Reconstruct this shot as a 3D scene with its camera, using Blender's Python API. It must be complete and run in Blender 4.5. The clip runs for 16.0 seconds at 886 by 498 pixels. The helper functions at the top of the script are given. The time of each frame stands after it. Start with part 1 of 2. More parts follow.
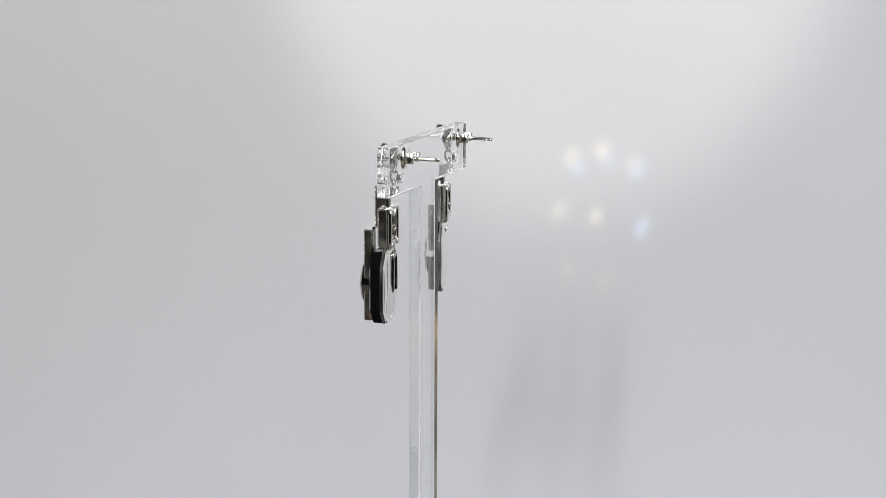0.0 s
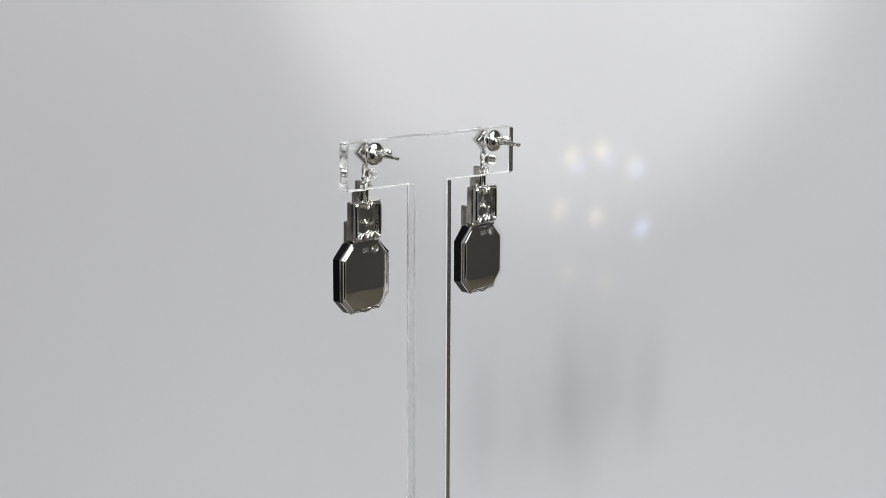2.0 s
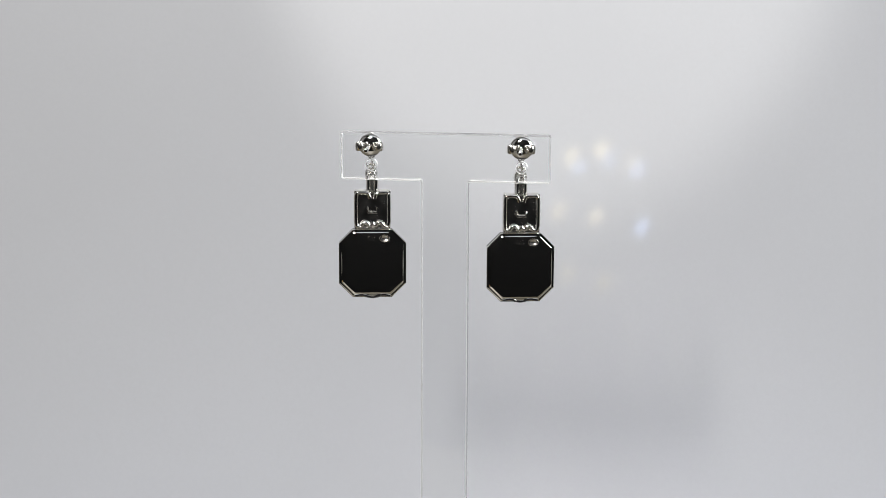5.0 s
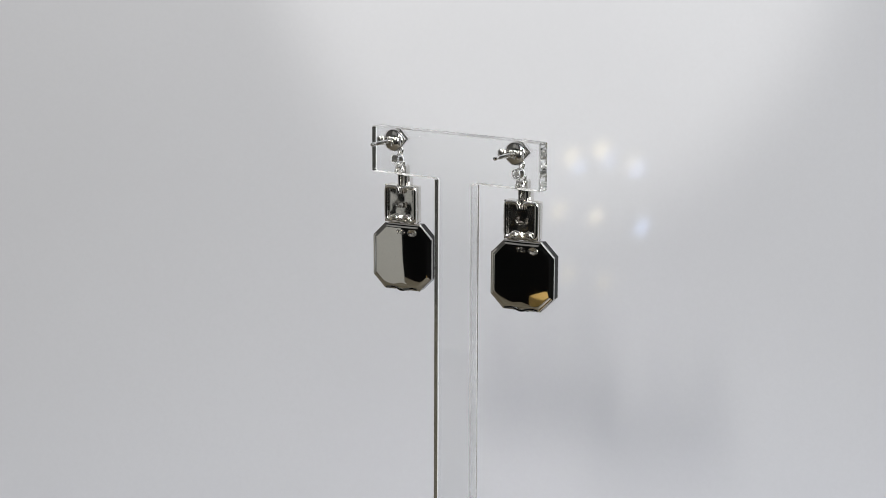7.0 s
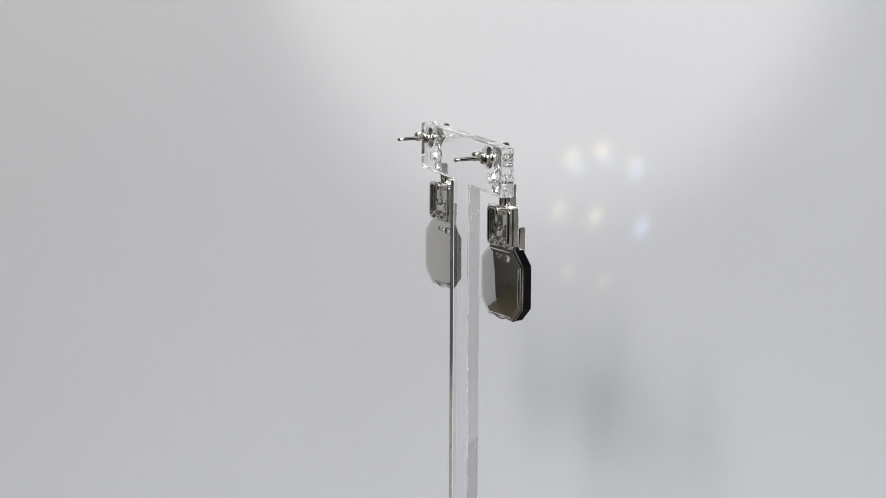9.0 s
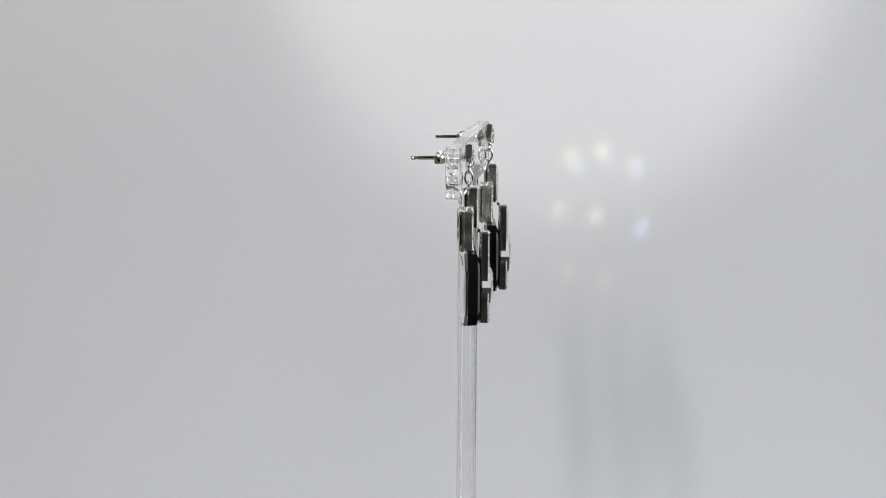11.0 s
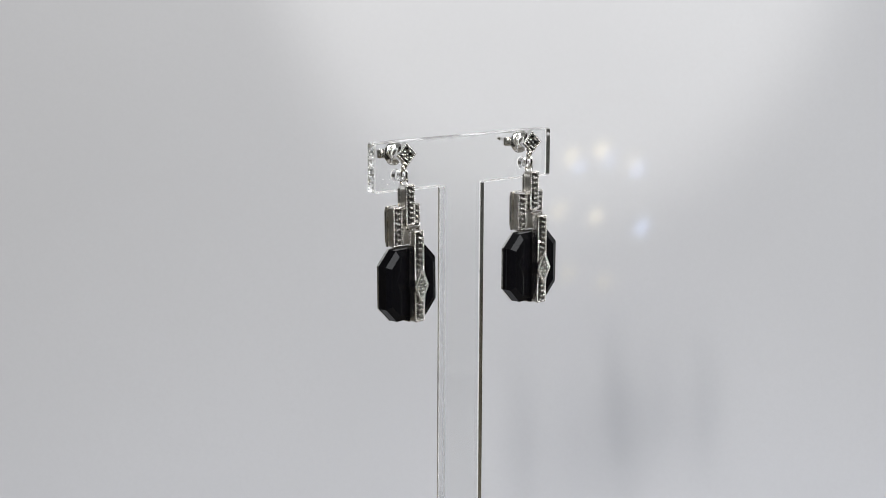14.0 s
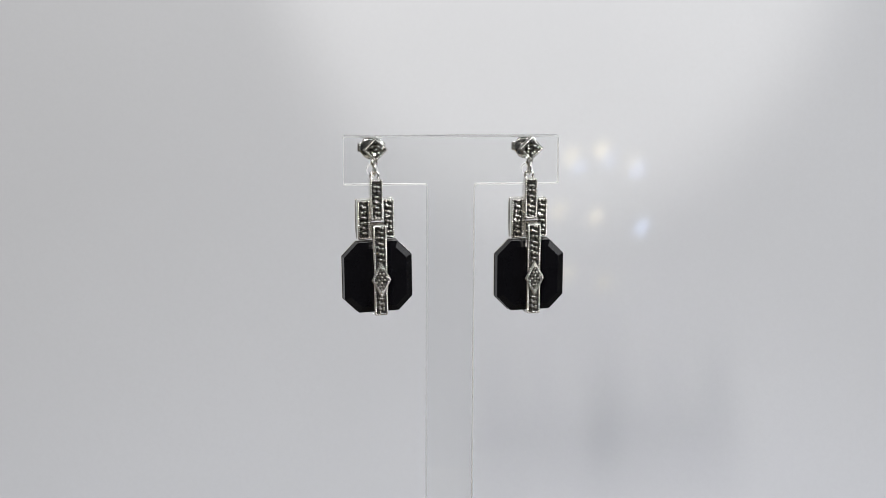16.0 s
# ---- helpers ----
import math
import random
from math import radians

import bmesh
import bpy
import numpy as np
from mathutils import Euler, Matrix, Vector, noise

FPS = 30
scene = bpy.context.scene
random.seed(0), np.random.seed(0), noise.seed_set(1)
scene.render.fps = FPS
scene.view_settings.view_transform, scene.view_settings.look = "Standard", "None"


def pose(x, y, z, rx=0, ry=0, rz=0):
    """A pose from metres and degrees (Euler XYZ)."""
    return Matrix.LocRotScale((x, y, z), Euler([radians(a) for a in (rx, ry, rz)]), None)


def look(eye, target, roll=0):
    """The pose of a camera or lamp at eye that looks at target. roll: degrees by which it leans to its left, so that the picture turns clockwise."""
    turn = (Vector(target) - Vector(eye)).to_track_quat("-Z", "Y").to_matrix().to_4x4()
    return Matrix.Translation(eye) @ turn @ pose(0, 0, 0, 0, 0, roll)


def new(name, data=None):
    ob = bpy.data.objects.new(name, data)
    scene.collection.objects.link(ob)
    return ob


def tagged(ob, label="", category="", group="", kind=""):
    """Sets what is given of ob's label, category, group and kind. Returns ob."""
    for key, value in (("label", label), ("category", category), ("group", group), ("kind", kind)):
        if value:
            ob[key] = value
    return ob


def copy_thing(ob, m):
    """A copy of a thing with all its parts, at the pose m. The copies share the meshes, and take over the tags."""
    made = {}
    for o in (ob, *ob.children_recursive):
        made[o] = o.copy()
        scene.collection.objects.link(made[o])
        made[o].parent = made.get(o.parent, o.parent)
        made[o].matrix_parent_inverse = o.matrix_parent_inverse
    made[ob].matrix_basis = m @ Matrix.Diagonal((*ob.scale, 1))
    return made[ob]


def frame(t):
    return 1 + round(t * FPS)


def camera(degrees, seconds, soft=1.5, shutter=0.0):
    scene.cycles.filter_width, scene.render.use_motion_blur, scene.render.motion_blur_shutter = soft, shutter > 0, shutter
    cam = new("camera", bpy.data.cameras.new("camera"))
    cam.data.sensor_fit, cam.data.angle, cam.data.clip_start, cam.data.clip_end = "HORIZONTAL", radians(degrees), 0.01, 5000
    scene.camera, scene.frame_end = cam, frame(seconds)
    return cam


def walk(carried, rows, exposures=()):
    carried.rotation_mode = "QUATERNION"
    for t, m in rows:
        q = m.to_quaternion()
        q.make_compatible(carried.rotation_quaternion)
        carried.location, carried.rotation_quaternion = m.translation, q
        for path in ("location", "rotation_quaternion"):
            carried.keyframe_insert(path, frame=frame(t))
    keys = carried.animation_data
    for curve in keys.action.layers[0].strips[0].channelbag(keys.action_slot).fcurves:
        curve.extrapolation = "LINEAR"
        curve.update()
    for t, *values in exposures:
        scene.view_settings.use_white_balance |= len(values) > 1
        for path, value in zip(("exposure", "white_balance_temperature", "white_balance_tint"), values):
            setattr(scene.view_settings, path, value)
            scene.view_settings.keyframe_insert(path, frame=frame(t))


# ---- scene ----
MM = 0.001
EYE_LEVEL = 0.125                       # height of the point that the camera looks at
TILT, REACH = 11.34, 0.374
TARGET = Vector((-0.0005, 0, EYE_LEVEL))
EYE = TARGET + Vector((0, -REACH * math.cos(radians(TILT)), REACH * math.sin(radians(TILT))))

cam = camera(27.85, 16.0, soft=0.8)
scene.cycles.max_bounces, scene.cycles.glossy_bounces, scene.cycles.transmission_bounces = 32, 24, 32
walk(cam, [(0.0, look(EYE, TARGET, 0.25)), (16.0, look(EYE, TARGET, 0.25))], exposures=[(0.0, 0.08), (0.3, 0.05), (0.6, 0.02), (2.0, 0.0), (16.0, 0.0)])

# ---- light ----
world = bpy.data.worlds.new("world")
world.use_nodes = True
world.node_tree.nodes["Background"].inputs["Color"].default_value = (0.75, 0.8, 0.9, 1)
world.node_tree.nodes["Background"].inputs["Strength"].default_value = 0.05
scene.world = world


def lamp(name, kind, energy, eye, target, colour=(1, 1, 1), **more):
    data = bpy.data.lights.new(name, kind)
    data.energy, data.color = energy, colour
    if kind == "AREA":
        data.shape, data.size, data.size_y = "RECTANGLE", more["size"], more["size_y"]
    if kind == "SPOT":
        data.spot_size, data.spot_blend, data.shadow_soft_size = radians(more["cone"]), more["blend"], more["radius"]
    ob = new(name, data)
    ob.matrix_world = look(eye, target)
    return ob


lamp("overhead_lamp", "AREA", 0.68, (0.22, -0.47, 0.76), (0.05, 0.06, 0.06), (0.90, 0.945, 1.0), size=0.95, size_y=0.36)
lamp("backdrop_lamp", "SPOT", 9.3, (0.06, -0.45, 0.62), (0.036, 0.195, 0.212), (1.0, 0.972, 0.91), cone=15.6, blend=0.5, radius=0.008)
# fill lamps added on both sides, above the table, to brighten sheet and silver
lamp("side_fill", "AREA", 0.12, (-0.62, -0.42, 0.48), (0, 0, 0.11), (1.0, 0.99, 0.97), size=0.45, size_y=0.45)
lamp("side_fill", "AREA", 3.8, (0.62, -0.35, 0.42), (0.05, 0.05, 0.08), (0.955, 0.975, 1.0), size=0.45, size_y=0.45)
# three upright strips of diodes beside the camera: each throws its own soft shadow on the sheet
for dx in (-0.05, 0, 0.05):
    lamp("key_lamp", "AREA", 1.5, (-0.165 + dx, -0.66, 0.452), (0, 0, 0.115), (1, 0.965, 0.91), size=0.034, size_y=0.085)
# narrow tinted spots, added to cast the little rainbow-edged pools of light on the sheet
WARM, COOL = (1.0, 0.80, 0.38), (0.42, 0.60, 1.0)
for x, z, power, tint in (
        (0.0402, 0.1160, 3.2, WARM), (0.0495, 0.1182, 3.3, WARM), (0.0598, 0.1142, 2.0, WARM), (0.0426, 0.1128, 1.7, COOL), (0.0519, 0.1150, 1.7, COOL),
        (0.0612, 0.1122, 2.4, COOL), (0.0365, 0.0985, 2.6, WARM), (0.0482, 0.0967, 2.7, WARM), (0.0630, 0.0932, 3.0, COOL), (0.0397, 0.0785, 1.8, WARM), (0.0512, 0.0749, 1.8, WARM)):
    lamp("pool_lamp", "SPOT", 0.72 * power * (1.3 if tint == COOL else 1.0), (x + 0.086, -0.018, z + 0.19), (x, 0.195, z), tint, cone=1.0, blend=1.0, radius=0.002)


# ---- materials ----
def material(name, colour, rough, metal=0.0, **more):
    """A Principled material whose colour and gloss vary at two scales, with fine relief."""
    m = bpy.data.materials.new(name)
    m.use_nodes = True
    nodes, links = m.node_tree.nodes, m.node_tree.links
    bsdf = nodes["Principled BSDF"]
    bsdf.inputs["Metallic"].default_value = metal
    bsdf.inputs["IOR"].default_value = more.get("ior", 1.5)
    bsdf.inputs["Specular IOR Level"].default_value = more.get("shine", 0.5)
    bsdf.inputs["Transmission Weight"].default_value = more.get("clear", 0.0)
    where = nodes.new("ShaderNodeTexCoord")
    small, large = nodes.new("ShaderNodeTexNoise"), nodes.new("ShaderNodeTexNoise")
    small.inputs["Scale"].default_value, large.inputs["Scale"].default_value = more.get("small", 3000), more.get("large", 200)
    small.inputs["Detail"].default_value = 4
    if more.get("wavy"):
        large.inputs["Detail"].default_value = 0.3
    for n in (small, large):
        links.new(where.outputs["Object"], n.inputs["Vector"])
    both = nodes.new("ShaderNodeMath")
    both.operation = "MULTIPLY"
    links.new(small.outputs["Fac"], both.inputs[0])
    links.new(large.outputs["Fac"], both.inputs[1])
    spread = nodes.new("ShaderNodeMapRange")
    spread.inputs["From Min"].default_value, spread.inputs["From Max"].default_value = 0.1, 0.4
    links.new(both.outputs[0], spread.inputs["Value"])
    vary = more.get("vary", 0.08)
    ramp = nodes.new("ShaderNodeMix")
    ramp.data_type = "RGBA"
    ramp.inputs["A"].default_value = (*[c * (1 - vary) for c in colour], 1)
    ramp.inputs["B"].default_value = (*[min(1, c * (1 + vary)) for c in colour], 1)
    links.new(spread.outputs["Result"], ramp.inputs["Factor"])
    links.new(ramp.outputs["Result"], bsdf.inputs["Base Color"])
    gloss = nodes.new("ShaderNodeMapRange")
    wear = more.get("wear", 0.2)
    gloss.inputs["To Min"].default_value, gloss.inputs["To Max"].default_value = rough * (1 - wear), rough * (1 + wear)
    links.new(large.outputs["Fac"], gloss.inputs["Value"])
    links.new(gloss.outputs["Result"], bsdf.inputs["Roughness"])
    if more.get("relief"):
        bump = nodes.new("ShaderNodeBump")
        bump.inputs["Strength"].default_value = more["relief"]
        bump.inputs["Distance"].default_value = more.get("depth", 0.0001)
        links.new((large if more.get("wavy") else small).outputs["Fac"], bump.inputs["Height"])
        links.new(bump.outputs["Normal"], bsdf.inputs["Normal"])
    return m


SHEET = material("pale_grey_sheet", (0.567, 0.578, 0.612), 0.45, small=900, large=14, vary=0.012, relief=0.03)
SILVER = material("polished_silver", (0.90, 0.885, 0.86), 0.05, 1.0, small=2500, large=260, vary=0.03, wear=0.5, relief=0.10, wavy=True)
MIRROR = material("mirror_silver", (0.88, 0.87, 0.84), 0.025, 1.0, small=4000, large=130, vary=0.02, wear=0.6, relief=0.20, wavy=True, depth=0.0002)
AGED = material("satin_silver", (0.83, 0.815, 0.78), 0.20, 1.0, small=2600, large=330, vary=0.12, wear=0.6, relief=0.5, wavy=True, depth=0.0005)
CAST = material("cast_silver", (0.84, 0.835, 0.82), 0.13, 1.0, small=2600, large=520, vary=0.1, wear=0.6, relief=0.4, wavy=True, depth=0.0003)
YELLOW_WOOD = material("yellow_wood", (0.50, 0.33, 0.10), 0.5, small=160, large=30, vary=0.15, relief=0.1)
DARK = material("blackened_silver", (0.02, 0.02, 0.02), 0.4, 0.6, small=3000, large=700, vary=0.4, relief=0.4)
ONYX = material("black_onyx", (0.004, 0.004, 0.005), 0.03, small=3000, large=300, vary=0.2, wear=0.5, shine=0.14)
MARCASITE = material("marcasite", (0.27, 0.265, 0.25), 0.04, 1.0, small=2500, large=900, vary=0.4, wear=0.5)
ACRYLIC = material("clear_acrylic", (0.985, 0.99, 0.99), 0.004, clear=1.0, ior=1.49, small=300, large=80, vary=0.003)
CUT_ACRYLIC = material("cut_acrylic_edge", (0.97, 0.98, 0.98), 0.06, clear=1.0, ior=1.49, small=1400, large=250, vary=0.01, wear=0.6, relief=0.07)
FROSTED = material("frosted_arris", (0.95, 0.96, 0.96), 0.30, clear=0.82, ior=1.49, small=1400, large=250, vary=0.02, relief=0.1)
PLASTIC = material("black_plastic", (0.03, 0.03, 0.032), 0.35, small=1500, large=60, vary=0.03, relief=0.03)
TABLE = material("olive_tabletop", (0.12, 0.105, 0.075), 0.45, small=140, large=11, vary=0.2, relief=0.1)
CARD = material("pale_card", (0.66, 0.65, 0.60), 0.7, small=500, large=20, vary=0.04, relief=0.1)
WOOD = material("table_wood", (0.30, 0.285, 0.26), 0.4, small=120, large=9, vary=0.25, relief=0.1)
WALL = material("olive_wall", (0.27, 0.265, 0.25), 0.8, small=150, large=3, vary=0.08, relief=0.1)
# the darkness that the silver mirrors from behind the camera, put into the wall's colour
UNLIT_WALL = material("unlit_wall", (0.004, 0.004, 0.0045), 0.9, small=150, large=3, vary=0.2, relief=0.1)
CEILING = material("ceiling_paint", (0.70, 0.70, 0.68), 0.8, small=150, large=3, vary=0.05, relief=0.1)


# ---- building ----
def part(name, bm, mats, parent=None, label="", smooth=False):
    """Links a bmesh as one mesh object, under its parent."""
    bmesh.ops.recalc_face_normals(bm, faces=bm.faces)
    me = bpy.data.meshes.new(name)
    if smooth:
        for f in bm.faces:
            f.smooth = True
    bm.to_mesh(me)
    bm.free()
    if smooth:
        me.set_sharp_from_angle(angle=radians(42))
    for m in mats if isinstance(mats, (list, tuple)) else (mats,):
        me.materials.append(m)
    ob = new(name, me)
    ob.parent = parent
    return tagged(ob, label)


def box(bm, x0, x1, y0, y1, z0, z1, bevel=0.0, seg=2):
    made = bmesh.ops.create_cube(bm, size=1, matrix=Matrix.Translation(((x0 + x1) / 2, (y0 + y1) / 2, (z0 + z1) / 2)) @ Matrix.Diagonal((x1 - x0, y1 - y0, z1 - z0, 1)))
    if bevel:
        edges = list({e for v in made["verts"] for e in v.link_edges})
        bmesh.ops.bevel(bm, geom=edges, offset=bevel, segments=seg, affect="EDGES", profile=0.5)


def inset(poly, d):
    """A convex outline (counter-clockwise x, z), moved in by d."""
    out = []
    for i in range(len(poly)):
        a, b, c = (Vector(poly[i - 1]), Vector(poly[i]), Vector(poly[(i + 1) % len(poly)]))
        u, v = (b - a).normalized(), (c - b).normalized()
        n, m = Vector((-u.y, u.x)), Vector((-v.y, v.x))
        k = (n + m) / (1 + n.dot(m))
        out.append(b + k * d)
    return out


def loft(bm, poly, rings):
    """Rings of one outline, each at a depth y and moved in by some amount; both ends closed."""
    loops = [[bm.verts.new((p.x, y, p.y)) for p in inset(poly, d)] for y, d in rings]
    n = len(poly)
    for a, b in zip(loops, loops[1:]):
        for i in range(n):
            bm.faces.new((a[i], a[(i + 1) % n], b[(i + 1) % n], b[i]))
    bm.faces.new(loops[0])
    bm.faces.new(loops[-1])
    return loops


def tube(bm, points, r, sides=10, closed=False):
    """A round wire along points."""
    pts = [Vector(p) for p in points]
    rings = []
    n = len(pts)
    up = Vector((0.31, 0.2, 0.93))
    for i, p in enumerate(pts):
        t = ((pts[(i + 1) % n] if closed or i < n - 1 else p) - (pts[i - 1] if closed or i else p)).normalized()
        a = t.cross(up).normalized()
        b = t.cross(a)
        rings.append([bm.verts.new(p + r * (a * math.cos(k * math.tau / sides) + b * math.sin(k * math.tau / sides))) for k in range(sides)])
    for i in range(n if closed else n - 1):
        a, b = rings[i], rings[(i + 1) % n]
        for k in range(sides):
            bm.faces.new((a[k], a[(k + 1) % sides], b[(k + 1) % sides], b[k]))
    if not closed:
        bm.faces.new(rings[0])
        bm.faces.new(rings[-1])


def ribbon(bm, line, half, thick):
    """A band that stands upright along a line of x, y, with rounded edges."""
    rings = []
    for i, p in enumerate(line):
        a, b = Vector(line[max(i - 1, 0)]), Vector(line[min(i + 1, len(line) - 1)])
        n = Vector((-(b - a).y, (b - a).x)).normalized() * thick / 2
        rings.append([bm.verts.new((p[0] + n.x * u, p[1] + n.y * u, half * v)) for u, v in ((1, -0.8), (0.45, -1), (-0.45, -1), (-1, -0.8), (-1, 0.8), (-0.45, 1), (0.45, 1), (1, 0.8))])
    for a, b in zip(rings, rings[1:]):
        for k in range(8):
            bm.faces.new((a[k], a[(k + 1) % 8], b[(k + 1) % 8], b[k]))
    bm.faces.new(rings[0])
    bm.faces.new(rings[-1])


def turned(bm, profile, sides=32, axis="Z"):
    """A turned solid from (radius, height) pairs."""
    rings = []
    for r, h in profile:
        ring = []
        for k in range(sides):
            c, s = math.cos(k * math.tau / sides), math.sin(k * math.tau / sides)
            ring.append(bm.verts.new((r * c, r * s, h) if axis == "Z" else (r * c, h, r * s)))
        rings.append(ring)
    for a, b in zip(rings, rings[1:]):
        for k in range(sides):
            bm.faces.new((a[k], a[(k + 1) % sides], b[(k + 1) % sides], b[k]))
    bm.faces.new(rings[0])
    bm.faces.new(rings[-1])


# ---- the room ----
def slab(name, x0, x1, y0, y1, z0, z1, mat, label, category):
    bm = bmesh.new()
    box(bm, x0, x1, y0, y1, z0, z1)
    return tagged(part(name, bm, mat), label, category, kind="structure")


slab("floor", -1.2, 1.2, -0.73, 0.9, -0.80, -0.75, WOOD, "brown wooden floor of the dim room", "floor")
slab("ceiling", -1.2, 1.2, -0.73, 0.9, 1.50, 1.55, CEILING, "pale painted ceiling above the table", "ceiling")
slab("wall_north", -1.2, 1.2, 0.9, 0.95, -0.75, 1.5, WALL, "grey olive wall behind the backdrop", "wall")
slab("wall_south", -1.2, 1.2, -0.78, -0.73, -0.75, 1.5, UNLIT_WALL, "wall behind the camera, blackened to stand for the unlit room", "wall")
slab("wall_west", -1.25, -1.2, -0.78, 0.95, -0.75, 1.5, WALL, "grey olive side wall", "wall")
slab("wall_east", 1.2, 1.25, -0.78, 0.95, -0.75, 1.5, WALL, "grey olive side wall", "wall")


def photo_table():
    table = tagged(new("photo_table"), "wooden table in front of the pale backdrop sheet", "table")
    table.location = (0, 0.05, -0.75)
    bm = bmesh.new()
    box(bm, -0.52, 0.47, -0.30, 0.138, 0.72, 0.748, 0.003)
    part("tabletop", bm, TABLE, table, "olive brown matt tabletop")
    for x in (-0.48, 0.43):
        for y in (-0.26, 0.10):
            bm = bmesh.new()
            box(bm, x - 0.022, x + 0.022, y - 0.022, y + 0.022, 0, 0.72, 0.003)
            part("leg", bm, WOOD, table)


photo_table()


def sheet():
    """The pale sheet: it hangs straight down to the floor behind the table; an unseen flap, added on the table, bounces
    light onto its foot.
    """
    bm = bmesh.new()
    box(bm, -0.19, 0.17, 0.072, 0.1946, -0.002, -0.0006, 0.0004)
    box(bm, -0.44, 0.44, 0.195, 0.1965, -0.75, 0.75, 0.0004)
    return tagged(part("backdrop", bm, SHEET), "seamless pale grey sheet with an unseen flap added on the table to bounce light", "backdrop", kind="structure")


sheet()


def mirrored_card(side, label):
    """A folded pale card on the table beside the sheet, added unseen to give the back plates pale reflections; side: -1
    or 1.
    """
    bm = bmesh.new()
    line = [Vector((-0.322, -0.198)), Vector((-0.372, -0.112)), Vector((-0.401, -0.085))] if side < 0 else [Vector((-0.342, -0.142)), Vector((-0.372, -0.085)), Vector((-0.384, -0.045))]
    rows = []
    for p, n in zip(line, (Vector((0.865, 0.5)), Vector((0.8, 0.6)), Vector((0.68, 0.73)))):
        q = p - n * 0.002
        rows.append([bm.verts.new((-side * x, y, z)) for x, y, z in ((p.x, p.y, -0.002), (p.x, p.y, 0.10), (q.x, q.y, 0.10), (q.x, q.y, -0.002))])
    for a, b in zip(rows, rows[1:]):
        for k in range(4):
            bm.faces.new((a[k], a[(k + 1) % 4], b[(k + 1) % 4], b[k]))
    bm.faces.new(rows[0])
    bm.faces.new(rows[-1])
    return tagged(part("mirrored_card", bm, CARD), label, "card", "pair of cards")


mirrored_card(-1, "folded pale card added out of view for the back plates to mirror")
mirrored_card(1, "narrow folded pale card added out of view for the back plates to mirror")


def mirrored_block():
    # unseen block, added so that the back plates mirror yellow near their foot
    bm = bmesh.new()
    box(bm, -0.235, -0.150, -0.243, -0.215, -0.002, 0.030, 0.002)
    tagged(part("mirrored_block", bm, YELLOW_WOOD), "small block of yellowish wood, added out of view for the plates to mirror", "block")


mirrored_block()


# ---- the turntable and the stand ----
def turntable():
    thing = tagged(new("turntable"), "round black plastic turntable on the table", "turntable")
    bm = bmesh.new()
    turned(bm, [(0.060, -0.002), (0.062, 0.001), (0.062, 0.007), (0.060, 0.008)], 64)
    part("foot", bm, PLASTIC, thing)
    bm = bmesh.new()
    turned(bm, [(0.066, 0.0085), (0.068, 0.0095), (0.068, 0.0135), (0.067, 0.0145)], 64)
    part("plate", bm, PLASTIC, thing)
    return thing


TABLE_TOP = 0.0145


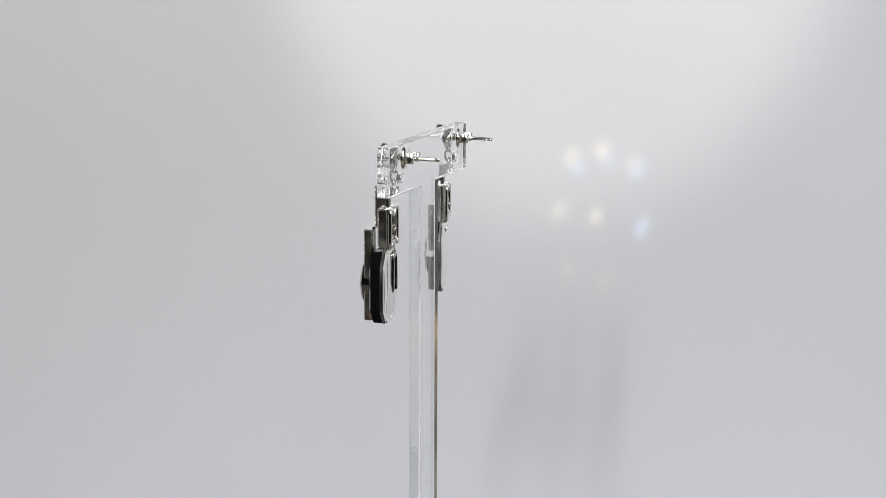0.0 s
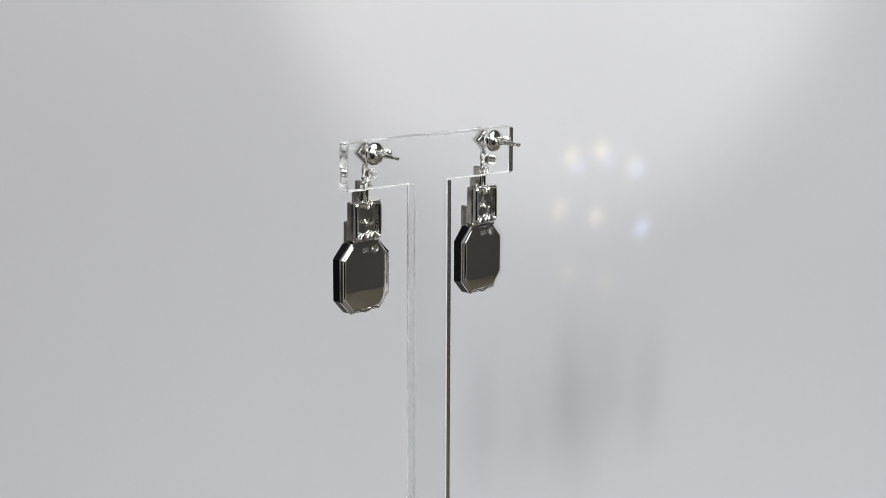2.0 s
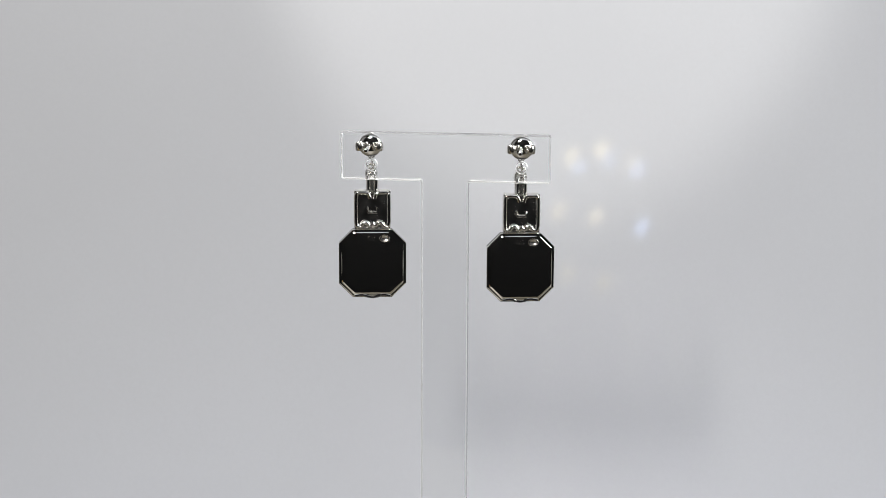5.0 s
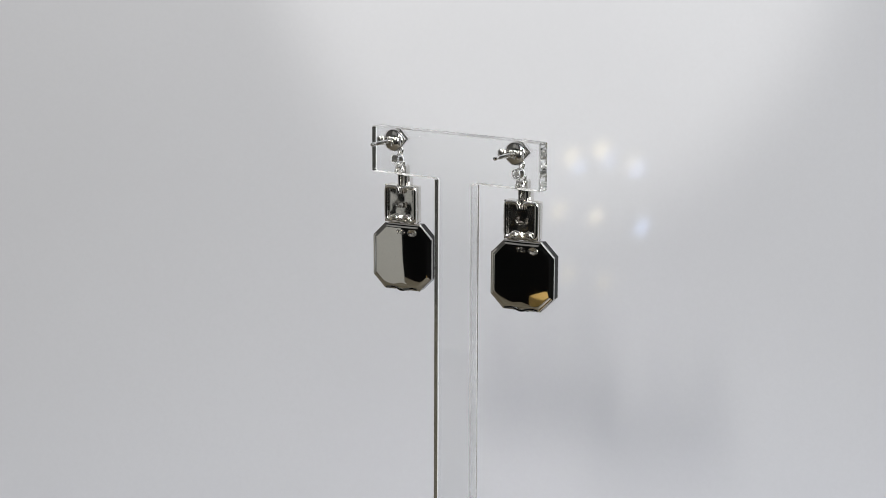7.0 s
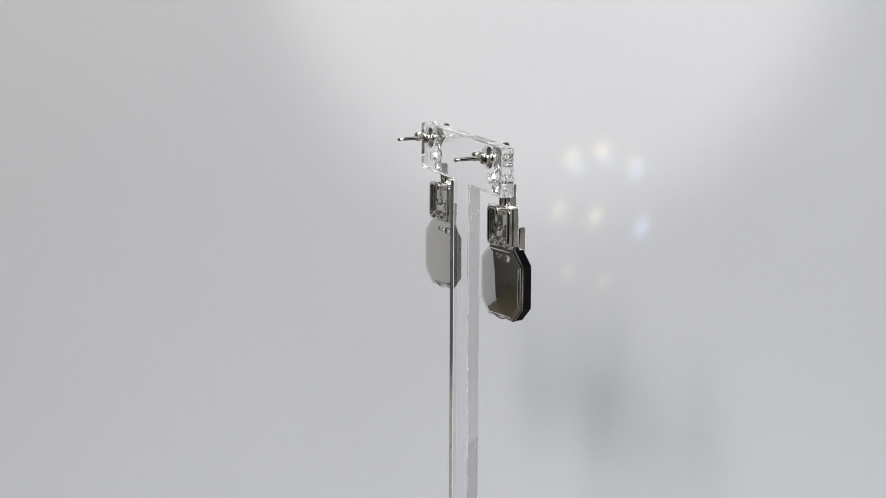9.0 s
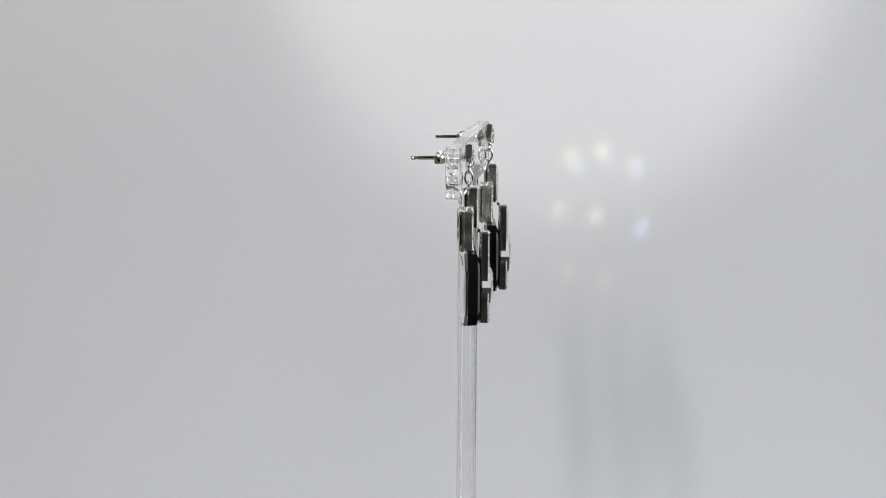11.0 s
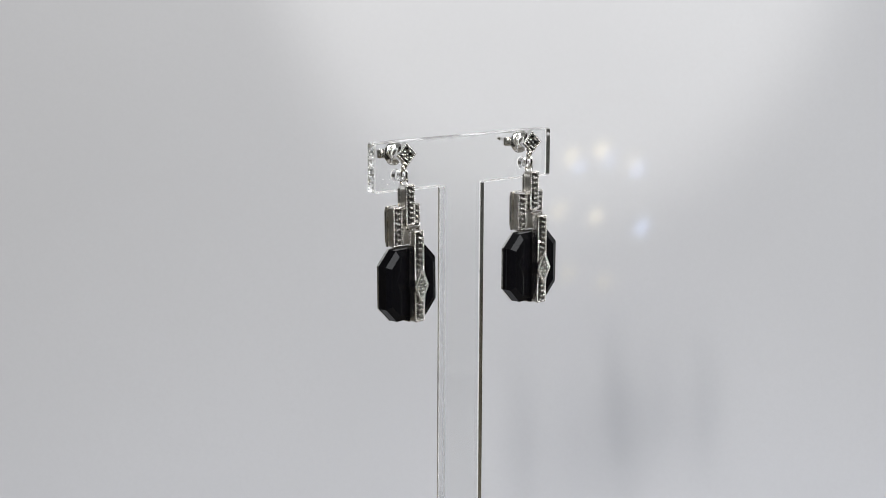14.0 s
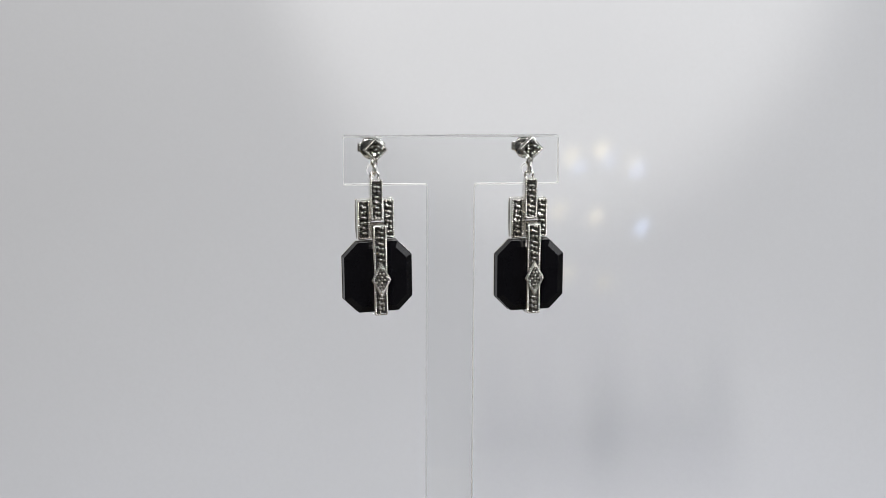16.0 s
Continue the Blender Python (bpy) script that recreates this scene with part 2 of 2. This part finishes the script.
def acrylic_stand():
    """A T cut from one clear sheet, set in a clear base; its own zero is the turntable's axis on the plate."""
    thing = tagged(new("earring_stand"), "clear acrylic T-shaped earring stand with sawn edges", "display stand")
    z0 = TABLE_TOP
    bm = bmesh.new()
    box(bm, -0.024, 0.025, -0.0245, 0.0155, 0.0, 0.004, 0.0004)
    part("base", bm, ACRYLIC, thing).visible_shadow = False
    top, under = (EYE_LEVEL + 0.02376 - z0), (EYE_LEVEL + 0.0137 - z0)
    x0, x1, s0, s1 = -0.0214, 0.0228, -0.0043, 0.0056

    def corner(x, z, r, a0, a1):
        return [(x + r * math.cos(radians(a0 + (a1 - a0) * k / 5)), z + r * math.sin(radians(a0 + (a1 - a0) * k / 5))) for k in range(6)]

    r, q, e = 0.0003, 0.0006, 0.00018
    # the outline is drawn smaller by its rounded arris e
    l0, l1, t0, t1, up, low = x0 + e, x1 - e, s0 + e, s1 - e, top - e, under + e
    line = [(t0, 0.0041 + e), (t1, 0.0041 + e)]
    line += corner(t1 + q, low - q, q, 180, 90)
    line += corner(l1 - r, low + r, r, -90, 0) + corner(l1 - r, up - r, r, 0, 90)
    line += corner(l0 + r, up - r, r, 90, 180) + corner(l0 + r, low + r, r, 180, 270)
    line += corner(t0 - q, low - q, q, 90, 0)
    outline = [line]
    for x in (0.0163, -0.01545):                                # two drilled holes a side: for a post, and for a hook
        for z, hole in ((0.02125, 0.00085), (0.0169, 0.00105)):
            outline.append([(x + (hole + e) * math.cos(-k * math.tau / 20), EYE_LEVEL + z - z0 + (hole + e) * math.sin(-k * math.tau / 20)) for k in range(20)])
    curve = bpy.data.curves.new("panel", "CURVE")
    curve.dimensions, curve.fill_mode = "2D", "BOTH"
    curve.extrude, curve.bevel_depth, curve.bevel_resolution = 0.0014 - e, e, 0
    for points in outline:
        spline = curve.splines.new("POLY")
        spline.points.add(len(points) - 1)
        for p, (x, z) in zip(spline.points, points):
            p.co = (x, z, 0, 1)
        spline.use_cyclic_u = True
    made = new("panel", curve)
    me = bpy.data.meshes.new_from_object(made.evaluated_get(bpy.context.evaluated_depsgraph_get()))
    bpy.data.objects.remove(made)
    me.transform(pose(0, -0.00465, 0, 90, 0, 0))
    bm = bmesh.new()
    bm.from_mesh(me)
    bmesh.ops.remove_doubles(bm, verts=bm.verts, dist=0.000005)
    bmesh.ops.recalc_face_normals(bm, faces=bm.faces)
    for f in bm.faces:
        f.smooth, f.material_index = False, 1 if abs(f.normal.y) < 0.3 else 2 if abs(f.normal.y) < 0.95 else 0
    part("panel", bm, (ACRYLIC, CUT_ACRYLIC, FROSTED), thing).visible_shadow = False
    return thing


# ---- the earrings; their zero is where the post meets the front of the stand, y runs back ----
def flowing(points, steps=4):
    """A smooth line through points."""
    pts = [Vector(p) for p in points]
    out = []
    for i in range(len(pts) - 1):
        a, b, c, d = pts[max(i - 1, 0)], pts[i], pts[i + 1], pts[min(i + 2, len(pts) - 1)]
        for k in range(steps):
            u = k / steps
            out.append(0.5 * (2 * b + (c - a) * u + (2 * a - 5 * b + 4 * c - d) * u ** 2 + (3 * b - a - 3 * c + d) * u ** 3))
    return out + [pts[-1]]


def beads(places, y, parent, r=0.00026):
    """Prongs between stones, as small drops of silver."""
    bm = bmesh.new()
    for x, z in places:
        bmesh.ops.create_icosphere(bm, subdivisions=2, radius=r, matrix=Matrix.Translation((x, y, z)))
    part("prongs", bm, AGED, parent, "tiny bright silver prongs", smooth=True)


def rect(x0, x1, z0, z1):
    """A rectangle with small rounded corners."""
    c = 0.00028
    return [(x0 + c, z0), (x1 - c, z0), (x1, z0 + c), (x1, z1 - c), (x1 - c, z1), (x0 + c, z1), (x0, z1 - c), (x0, z0 + c)]


def bead_mesh():
    bm = bmesh.new()
    bmesh.ops.create_icosphere(bm, subdivisions=1, radius=0.00017)
    return bm


def stone_mesh(r):
    """A small rose-cut stone: six-sided, with two rows of facets, facing -y."""
    bm = bmesh.new()
    low = [bm.verts.new((r * math.cos(k * math.tau / 6), 0.0001, r * math.sin(k * math.tau / 6))) for k in range(6)]
    mid = [bm.verts.new((0.55 * r * math.cos((k + .5) * math.tau / 6), -0.00026, 0.55 * r * math.sin((k + .5) * math.tau / 6))) for k in range(6)]
    tip = bm.verts.new((0, -0.00034, 0))
    for k in range(6):
        bm.faces.new((low[k], low[(k + 1) % 6], mid[k]))
        bm.faces.new((mid[k], low[(k + 1) % 6], mid[(k + 1) % 6]))
        bm.faces.new((mid[k], mid[(k + 1) % 6], tip))
    bm.faces.new(low)
    bmesh.ops.recalc_face_normals(bm, faces=bm.faces)
    me = bpy.data.meshes.new("marcasite")
    bm.to_mesh(me)
    bm.free()
    me.materials.append(MARCASITE)
    return me


STONE, SMALL_STONE, BIG_STONE = stone_mesh(0.00053), stone_mesh(0.00045), stone_mesh(0.00078)


def marcasite(x, y, z, parent, mesh):
    ob = new("marcasite", mesh)
    ob.parent = parent
    ob.matrix_basis = pose(x, y, z, random.uniform(-22, 22), random.uniform(0, 60), random.uniform(-22, 22))


def milgrain(outline, y, parent, step=0.00045):
    """Tiny beads along a closed outline."""
    bm = bmesh.new()
    n = len(outline)
    for i in range(n):
        a, b = Vector(outline[i]), Vector(outline[(i + 1) % n])
        count = max(1, round((b - a).length / step))
        for k in range(count):
            p = a.lerp(b, k / count)
            bmesh.ops.create_icosphere(bm, subdivisions=2, radius=0.00022, matrix=Matrix.Translation((p.x, y, p.y)))
    part("milgrain", bm, SILVER, parent, "beaded silver edge", smooth=True)


def set_bar(name, poly, back, front, parent, mat=AGED, rim=0.00045, wall=0.0001):
    """A silver box with a sunken dark bed and a raised rim, between two depths (towards the front)."""
    bm = bmesh.new()
    loft(bm, poly, [(-back, 0.00045), (-back - 0.00012, 0.00018), (-back - 0.00045, 0), (-front + 0.0001, 0), (-front, wall), (-front, rim)])
    bed = part(name, bm, mat, parent)
    bm = bmesh.new()
    loft(bm, poly, [(-front + 0.0001, rim * 0.6), (-front - 0.00003, rim)])
    part("stone_bed", bm, DARK, bed, "blackened silver bed between the stones")
    milgrain([tuple(p) for p in inset(poly, rim * 0.5)], -front, bed)
    return bed


def two_columns(x, z0, z1, y, count, parent, half=0.00043):
    for k in range(2 * count):
        z = z0 + (z1 - z0) * (k + 0.5) / (2 * count)
        marcasite(x + half * (1 if k % 2 else -1), y, z, parent, STONE)
    bm = bmesh.new()
    for k in range(count + 1):
        z = z0 + (z1 - z0) * k / count
        for side in (-1, 1):
            bmesh.ops.create_icosphere(bm, subdivisions=1, radius=0.00029, matrix=Matrix.Translation((x + side * random.uniform(0.1, 1.0) * half, y - 0.00016, z + random.uniform(-1, 1) * 0.0001)))
    tagged(part("prongs", bm, AGED, parent, "tiny bright silver prongs", smooth=True), kind="stuff")


def earring():
    thing = tagged(new("earring"), "silver drop earring with marcasite bars and black onyx octagon", "earring", "pair of earrings")
    m = MM
    # the stud, its post and clutch
    lozenge = [(0, -2.55 * m), (2.55 * m, 0), (0, 2.55 * m), (-2.55 * m, 0)]
    stud = set_bar("stud", lozenge, 0.25 * m, 1.75 * m, thing, SILVER, 0.0006)
    straight = pose(0, 0, -0.35 * m, -1.5, 0, -8.5)            # the drop hangs a little askew of its stud
    stud.matrix_basis = pose(0.4 * m, 0, -0.35 * m, -1.5, 0, -8.5)
    for x, z in ((0, 1.05), (0, -1.05), (1.05, 0), (-1.05, 0)):
        marcasite(x * m, -1.78 * m, z * m, stud, BIG_STONE)
    marcasite(0, -1.80 * m, 0, stud, SMALL_STONE)
    beads([(x * m, z * m) for x, z in ((0.62, 0.62), (-0.62, 0.62), (0.62, -0.62), (-0.62, -0.62))], -1.95 * m, stud)
    bm = bmesh.new()
    turned(bm, [(0.42 * m, -0.4 * m), (0.42 * m, 9.0 * m), (0.33 * m, 9.2 * m), (0.33 * m, 9.5 * m), (0.42 * m, 9.7 * m), (0.42 * m, 10.3 * m), (0.36 * m, 10.5 * m), (0.2 * m, 10.55 * m)], 16, "Y")
    part("post", bm, SILVER, thing, smooth=True).matrix_basis = straight
    bm = bmesh.new()
    turned(bm, [(0.5 * m, 2.95 * m), (2.25 * m, 2.95 * m), (2.45 * m, 3.1 * m), (2.4 * m, 3.28 * m), (2.15 * m, 3.5 * m), (1.7 * m, 3.68 * m), (1.1 * m, 3.8 * m), (0.5 * m, 3.85 * m)], 32, "Y")
    clutch = part("clutch", bm, SILVER, thing, "polished silver butterfly clutch", smooth=True)
    clutch.matrix_basis = straight
    for s in (-1, 1):
        bm = bmesh.new()
        line = []
        for k in range(24):
            a = radians(-85 + 430 * k / 23)
            r = (1.18 - 0.026 * k) * m
            line.append((s * (1.85 * m + r * math.sin(a)), 4.72 * m - r * math.cos(a)))
        ribbon(bm, line, 0.84 * m, 0.34 * m)
        part("scroll", bm, AGED, clutch, smooth=True)
    # the links
    bm = bmesh.new()
    tube(bm, [(0.5 * m * math.sin(a), -1.0 * m, -3.0 * m + 0.6 * m * math.cos(a)) for a in [k * math.tau / 20 for k in range(20)]], 0.28 * m, 10, True)
    part("stud_loop", bm, SILVER, thing, smooth=True)
    bm = bmesh.new()
    tube(bm, [(0.1 * m * math.cos(a), (-1.0 + 0.75 * math.sin(a)) * m, -4.35 * m + 1.35 * m * math.cos(a)) for a in [k * math.tau / 20 for k in range(20)]], 0.26 * m, 10, True)
    part("jump_ring", bm, SILVER, thing, smooth=True)
    bm = bmesh.new()
    tube(bm, [(0.85 * m * math.sin(a), -1.0 * m, -5.7 * m + 0.8 * m * math.cos(a)) for a in [k * math.tau / 20 for k in range(20)]], 0.3 * m, 10, True)
    part("bar_loop", bm, SILVER, thing, smooth=True)
    # the upper bar, and the box of two blocks behind it
    upper = set_bar("upper_bar", rect(-1.32 * m, 1.32 * m, -14.5 * m, -6.2 * m), 0.65 * m, 2.7 * m, thing)
    two_columns(0, -14.1 * m, -6.6 * m, -2.72 * m, 7, upper)
    for s in (-1, 1):
        x0, x1 = sorted((s * 1.25 * m, s * 3.85 * m))
        block = set_bar("side_block", rect(x0, x1, -18.7 * m, -10.5 * m), -0.05 * m, 1.6 * m, thing)
        two_columns((x0 + x1) / 2, -18.3 * m, -10.9 * m, -1.62 * m, 7, block)
    bm = bmesh.new()
    box(bm, -1.2 * m, 1.2 * m, -1.4 * m, -0.2 * m, -18.6 * m, -13.6 * m, 0.1 * m)
    part("bridge", bm, AGED, thing)
    bm = bmesh.new()
    tube(bm, [(-1.4 * m, -3.1 * m, -14.86 * m), (0, -3.1 * m, -14.86 * m), (1.3 * m, -3.1 * m, -14.86 * m)], 0.34 * m, 12)
    part("hinge_pin", bm, SILVER, thing, "bright silver pin")
    # the bent rim and ribs at the back of the blocks
    bm = bmesh.new()
    b = 0.66 * m
    for s in (-1, 1):
        tube(bm, flowing([(s * x * m, b, z * m) for x, z in ((0.5, -12.2), (0.75, -11.3), (1.3, -10.95), (2.3, -10.9), (3.1, -10.95), (3.45, -11.4), (3.5, -13), (3.5, -16), (3.45, -17.6), (3.1, -18.2), (2.5, -18.2), (2.1, -17.6), (1.5, -17.3), (0.9, -17.7), (0.6, -18.1), (0, -17.6))]), 0.44 * m, 10)
    part("back_rim", bm, SILVER, thing, "bent polished silver rim", smooth=True)
    bm = bmesh.new()
    for x0, x1, z0, z1 in ((-3.85, -3.4, -18.7, -10.5), (3.4, 3.85, -18.7, -10.5), (-3.38, 3.38, -18.7, -18.3), (-3.38, -0.9, -10.9, -10.5), (0.9, 3.38, -10.9, -10.5)):
        box(bm, x0 * m, x1 * m, 0.06 * m, 0.66 * m, z0 * m, z1 * m, 0.08 * m)
    part("box_frame", bm, AGED, thing)
    bm = bmesh.new()
    loft(bm, rect(-3.36 * m, 3.36 * m, -18.28 * m, -10.95 * m), [(0.22 * m, 0), (0.08 * m, 0.02 * m)])
    part("back_panel", bm, CAST, thing)
    bm = bmesh.new()
    tube(bm, [(-0.95 * m, 0.7 * m, -14.2 * m), (-0.95 * m, 0.9 * m, -15.2 * m), (0.95 * m, 0.9 * m, -15.2 * m), (0.95 * m, 0.7 * m, -14.2 * m)], 0.26 * m, 8)
    part("catch", bm, SILVER, thing, smooth=True)
    bm = bmesh.new()
    tube(bm, [(-0.75 * m, -0.45 * m, -14.0 * m), (-0.8 * m, -0.4 * m, -7.4 * m), (-0.45 * m, -0.4 * m, -6.6 * m), (0.45 * m, -0.4 * m, -6.6 * m), (0.8 * m, -0.4 * m, -7.4 * m), (0.75 * m, -0.45 * m, -14.0 * m)], 0.42 * m, 10)
    part("upper_back_rim", bm, SILVER, thing, smooth=True)
    # the octagon: a polished tray and the stone in it
    w, c, z0, z1 = 7.22 * m, 3.0 * m, -33.8 * m, -18.95 * m
    octagon = [(-w + c, z0), (w - c, z0), (w, z0 + c), (w, z1 - c), (w - c, z1), (-w + c, z1), (-w, z1 - c), (-w, z0 + c)]
    bm = bmesh.new()
    loops = loft(bm, octagon, [(-0.66 * m, 0.05 * m), (-0.60 * m, 0), (-0.20 * m, 0.02 * m), (-0.04 * m, 0.14 * m), (0.02 * m, 0.34 * m), (0.05 * m, 0.62 * m)])
    # its raised middle rolls down to the rim at the foot, in three soft waves
    rim, mid = inset(octagon, 0.6 * m), Vector((0, (z0 + z1) / 2))
    rim = [a.lerp(b, k / 16) for a, b in zip(rim, rim[1:] + rim[:1]) for k in range(16)]

    def plate_height(p, s):
        foot = 0.115 + 0.022 * math.cos(p.x / m * math.tau / 4.4)
        v = max(0.0, foot - (p.y - z0) / (z1 - z0)) / foot
        edge = min(1.0, (1 - s) / 0.07)
        rise = 1 - (1 - edge) ** 2
        return (0.052 + rise * (0.11 * (1 - v * v) + 0.17 * (1 - (p - mid).length_squared / (8.0 * m) ** 2))) * m

    dome = [[bm.verts.new((p.x, plate_height(p, s), p.y)) for p in (mid + (q - mid) * s for q in rim)] for s in (1, 0.985, 0.97, 0.955, 0.94, *(0.925 - 0.025 * k for k in range(36)), 0.03)]
    count = len(rim)
    for a, b in zip(dome, dome[1:]):
        for k in range(count):
            bm.faces.new((a[k], a[(k + 1) % count], b[(k + 1) % count], b[k])).smooth = True
    bm.faces.new(dome[-1]).smooth = True
    side = {v for loop in loops[:3] for v in loop}
    for f in bm.faces:
        if all(v in side for v in f.verts):
            f.material_index = 1
    tray = part("back_plate", bm, (MIRROR, AGED), thing, "mirror-polished silver back plate")
    for size, text, x, z in ((1.35, "925", 0.2, -21.3),):
        curve = bpy.data.curves.new("hallmark", "FONT")
        curve.body, curve.size, curve.extrude, curve.align_x = text, size * m, 0.04 * m, "CENTER"
        made = new("hallmark", curve)
        me = bpy.data.meshes.new_from_object(made.evaluated_get(bpy.context.evaluated_depsgraph_get()))
        bpy.data.objects.remove(made)
        me.materials.append(AGED)
        mark = new("hallmark", me)
        mark.parent = tray
        mark.matrix_basis = pose(x * m, 0.32 * m, z * m, 90, 0, 180)
        tagged(mark, "stamped number 925")
    bm = bmesh.new()
    turned(bm, [(0.9 * m, 0), (0.85 * m, 0.09 * m), (0.6 * m, 0.09 * m), (0.5 * m, 0.02 * m)], 24, "Y")
    seal = part("maker_mark", bm, AGED, tray, "small stamped oval mark", smooth=True)
    seal.matrix_basis = pose(-2.6 * m, 0.29 * m, -20.9 * m) @ Matrix.Diagonal((1.25, 1, 0.9, 1))
    bm = bmesh.new()
    loft(bm, octagon, [(-0.4 * m, 0.35 * m), (-0.64 * m, 0.1 * m), (-2.6 * m, 0.15 * m), (-3.08 * m, 1.4 * m)])
    part("onyx", bm, ONYX, thing, "faceted black onyx octagon")
    # the folded lip under the tray
    bm = bmesh.new()
    lip = [(x, -33.5 - 0.22 * math.cos(x * math.pi / 2.1) + 0.02 * x * x) for x in [-3.8 + 7.6 * k / 28 for k in range(29)]]
    tube(bm, [(x * m, -0.08 * m, z * m) for x, z in lip], 0.32 * m, 8)
    part("lip", bm, SILVER, tray, "bright wavy lip", smooth=True)
    # the long bar in front with its lozenge
    lower = set_bar("lower_bar", rect(-1.4 * m, 1.4 * m, -33.95 * m, -15.2 * m), 3.2 * m, 5.0 * m, thing)
    two_columns(0, -23.4 * m, -15.6 * m, -5.02 * m, 7, lower)
    two_columns(0, -33.5 * m, -29.4 * m, -5.02 * m, 4, lower)
    diamond = [(0, -30.1 * m), (2.05 * m, -26.4 * m), (0, -22.7 * m), (-2.05 * m, -26.4 * m)]
    loz = set_bar("lozenge", diamond, 3.4 * m, 5.7 * m, thing, SILVER, 0.0006)
    for x, z in ((0, 1.9), (0, -1.9), (-.5, .75), (.5, .75), (-.5, -.75), (.5, -.75), (0, 0), (1.0, 0), (-1.0, 0)):
        marcasite(x * m, -5.74 * m, (-26.4 + z) * m, loz, SMALL_STONE)
    beads([(x * m, (-26.4 + z) * m) for x, z in ((0.32, 1.3), (-0.32, 1.3), (0.32, -1.3), (-0.32, -1.3), (0, 0.6), (0, -0.6), (0.6, 0), (-0.6, 0), (0, 2.4), (0, -2.4), (1.05, 0.5), (-1.05, -0.5))], -5.9 * m, loz)
    bm = bmesh.new()
    turned(bm, [(0.45 * m, -3.5 * m), (0.45 * m, -3.0 * m)], 14, "Y")
    pin = part("pin", bm, SILVER, thing, smooth=False)
    pin.location = (0, 0, -26.4 * m)
    bm = bmesh.new()
    box(bm, -1.3 * m, 1.3 * m, -3.2 * m, -0.9 * m, -34.1 * m, -33.82 * m, 0.08 * m)
    part("foot_clip", bm, SILVER, thing)
    return thing


TURNTABLE, STAND = turntable(), acrylic_stand()
EARRING_A = earring()
EARRING_B = copy_thing(EARRING_A, Matrix.Identity(4))


# ---- what moves ----
def smooth_step(x):
    x = min(max(x, 0.0), 1.0)
    return x * x * (3 - 2 * x)


def motions():
    """The turntable turns clockwise seen from above, and carries the stand and both earrings."""
    carried = (
        (TURNTABLE, pose(0, 0, 0)),
        (STAND, pose(0, 0, TABLE_TOP)),
        (EARRING_A, pose(0.01640, -0.00575, EYE_LEVEL + 0.0216, 0, 0, 10.5)),
        (EARRING_B, pose(-0.01535, -0.00600, EYE_LEVEL + 0.0216, 0, 0, 10.0)),
    )
    for thing, place in carried:
        rows = []
        for k in range(33):
            t = k * 0.5
            turn = 126.92 - 15.315 * (t - 8)
            lift = 0.00042 * (1 + math.cos(radians(turn)))      # the plate runs slightly out of true
            lean, twist = 0.0, 0.0
            if thing == EARRING_A:
                twist = -1.2 * (smooth_step((t - 9) / 3) - smooth_step((t - 13) / 2.5))
            if thing == EARRING_B:                              # both drops turn a little on their links
                lean = -1.1 * smooth_step((t - 9) / 3)
                twist = 5.2 - 4.4 * smooth_step((t - 0.5) / 4.5) + 1.0 * smooth_step((t - 9) / 3) - 1.5 * smooth_step((t - 13) / 2.5)
            rows.append((t, pose(0, 0, lift, 0, 0, turn) @ place @ pose(0, 0, 0, 0, lean, twist)))
        walk(thing, rows)


motions()
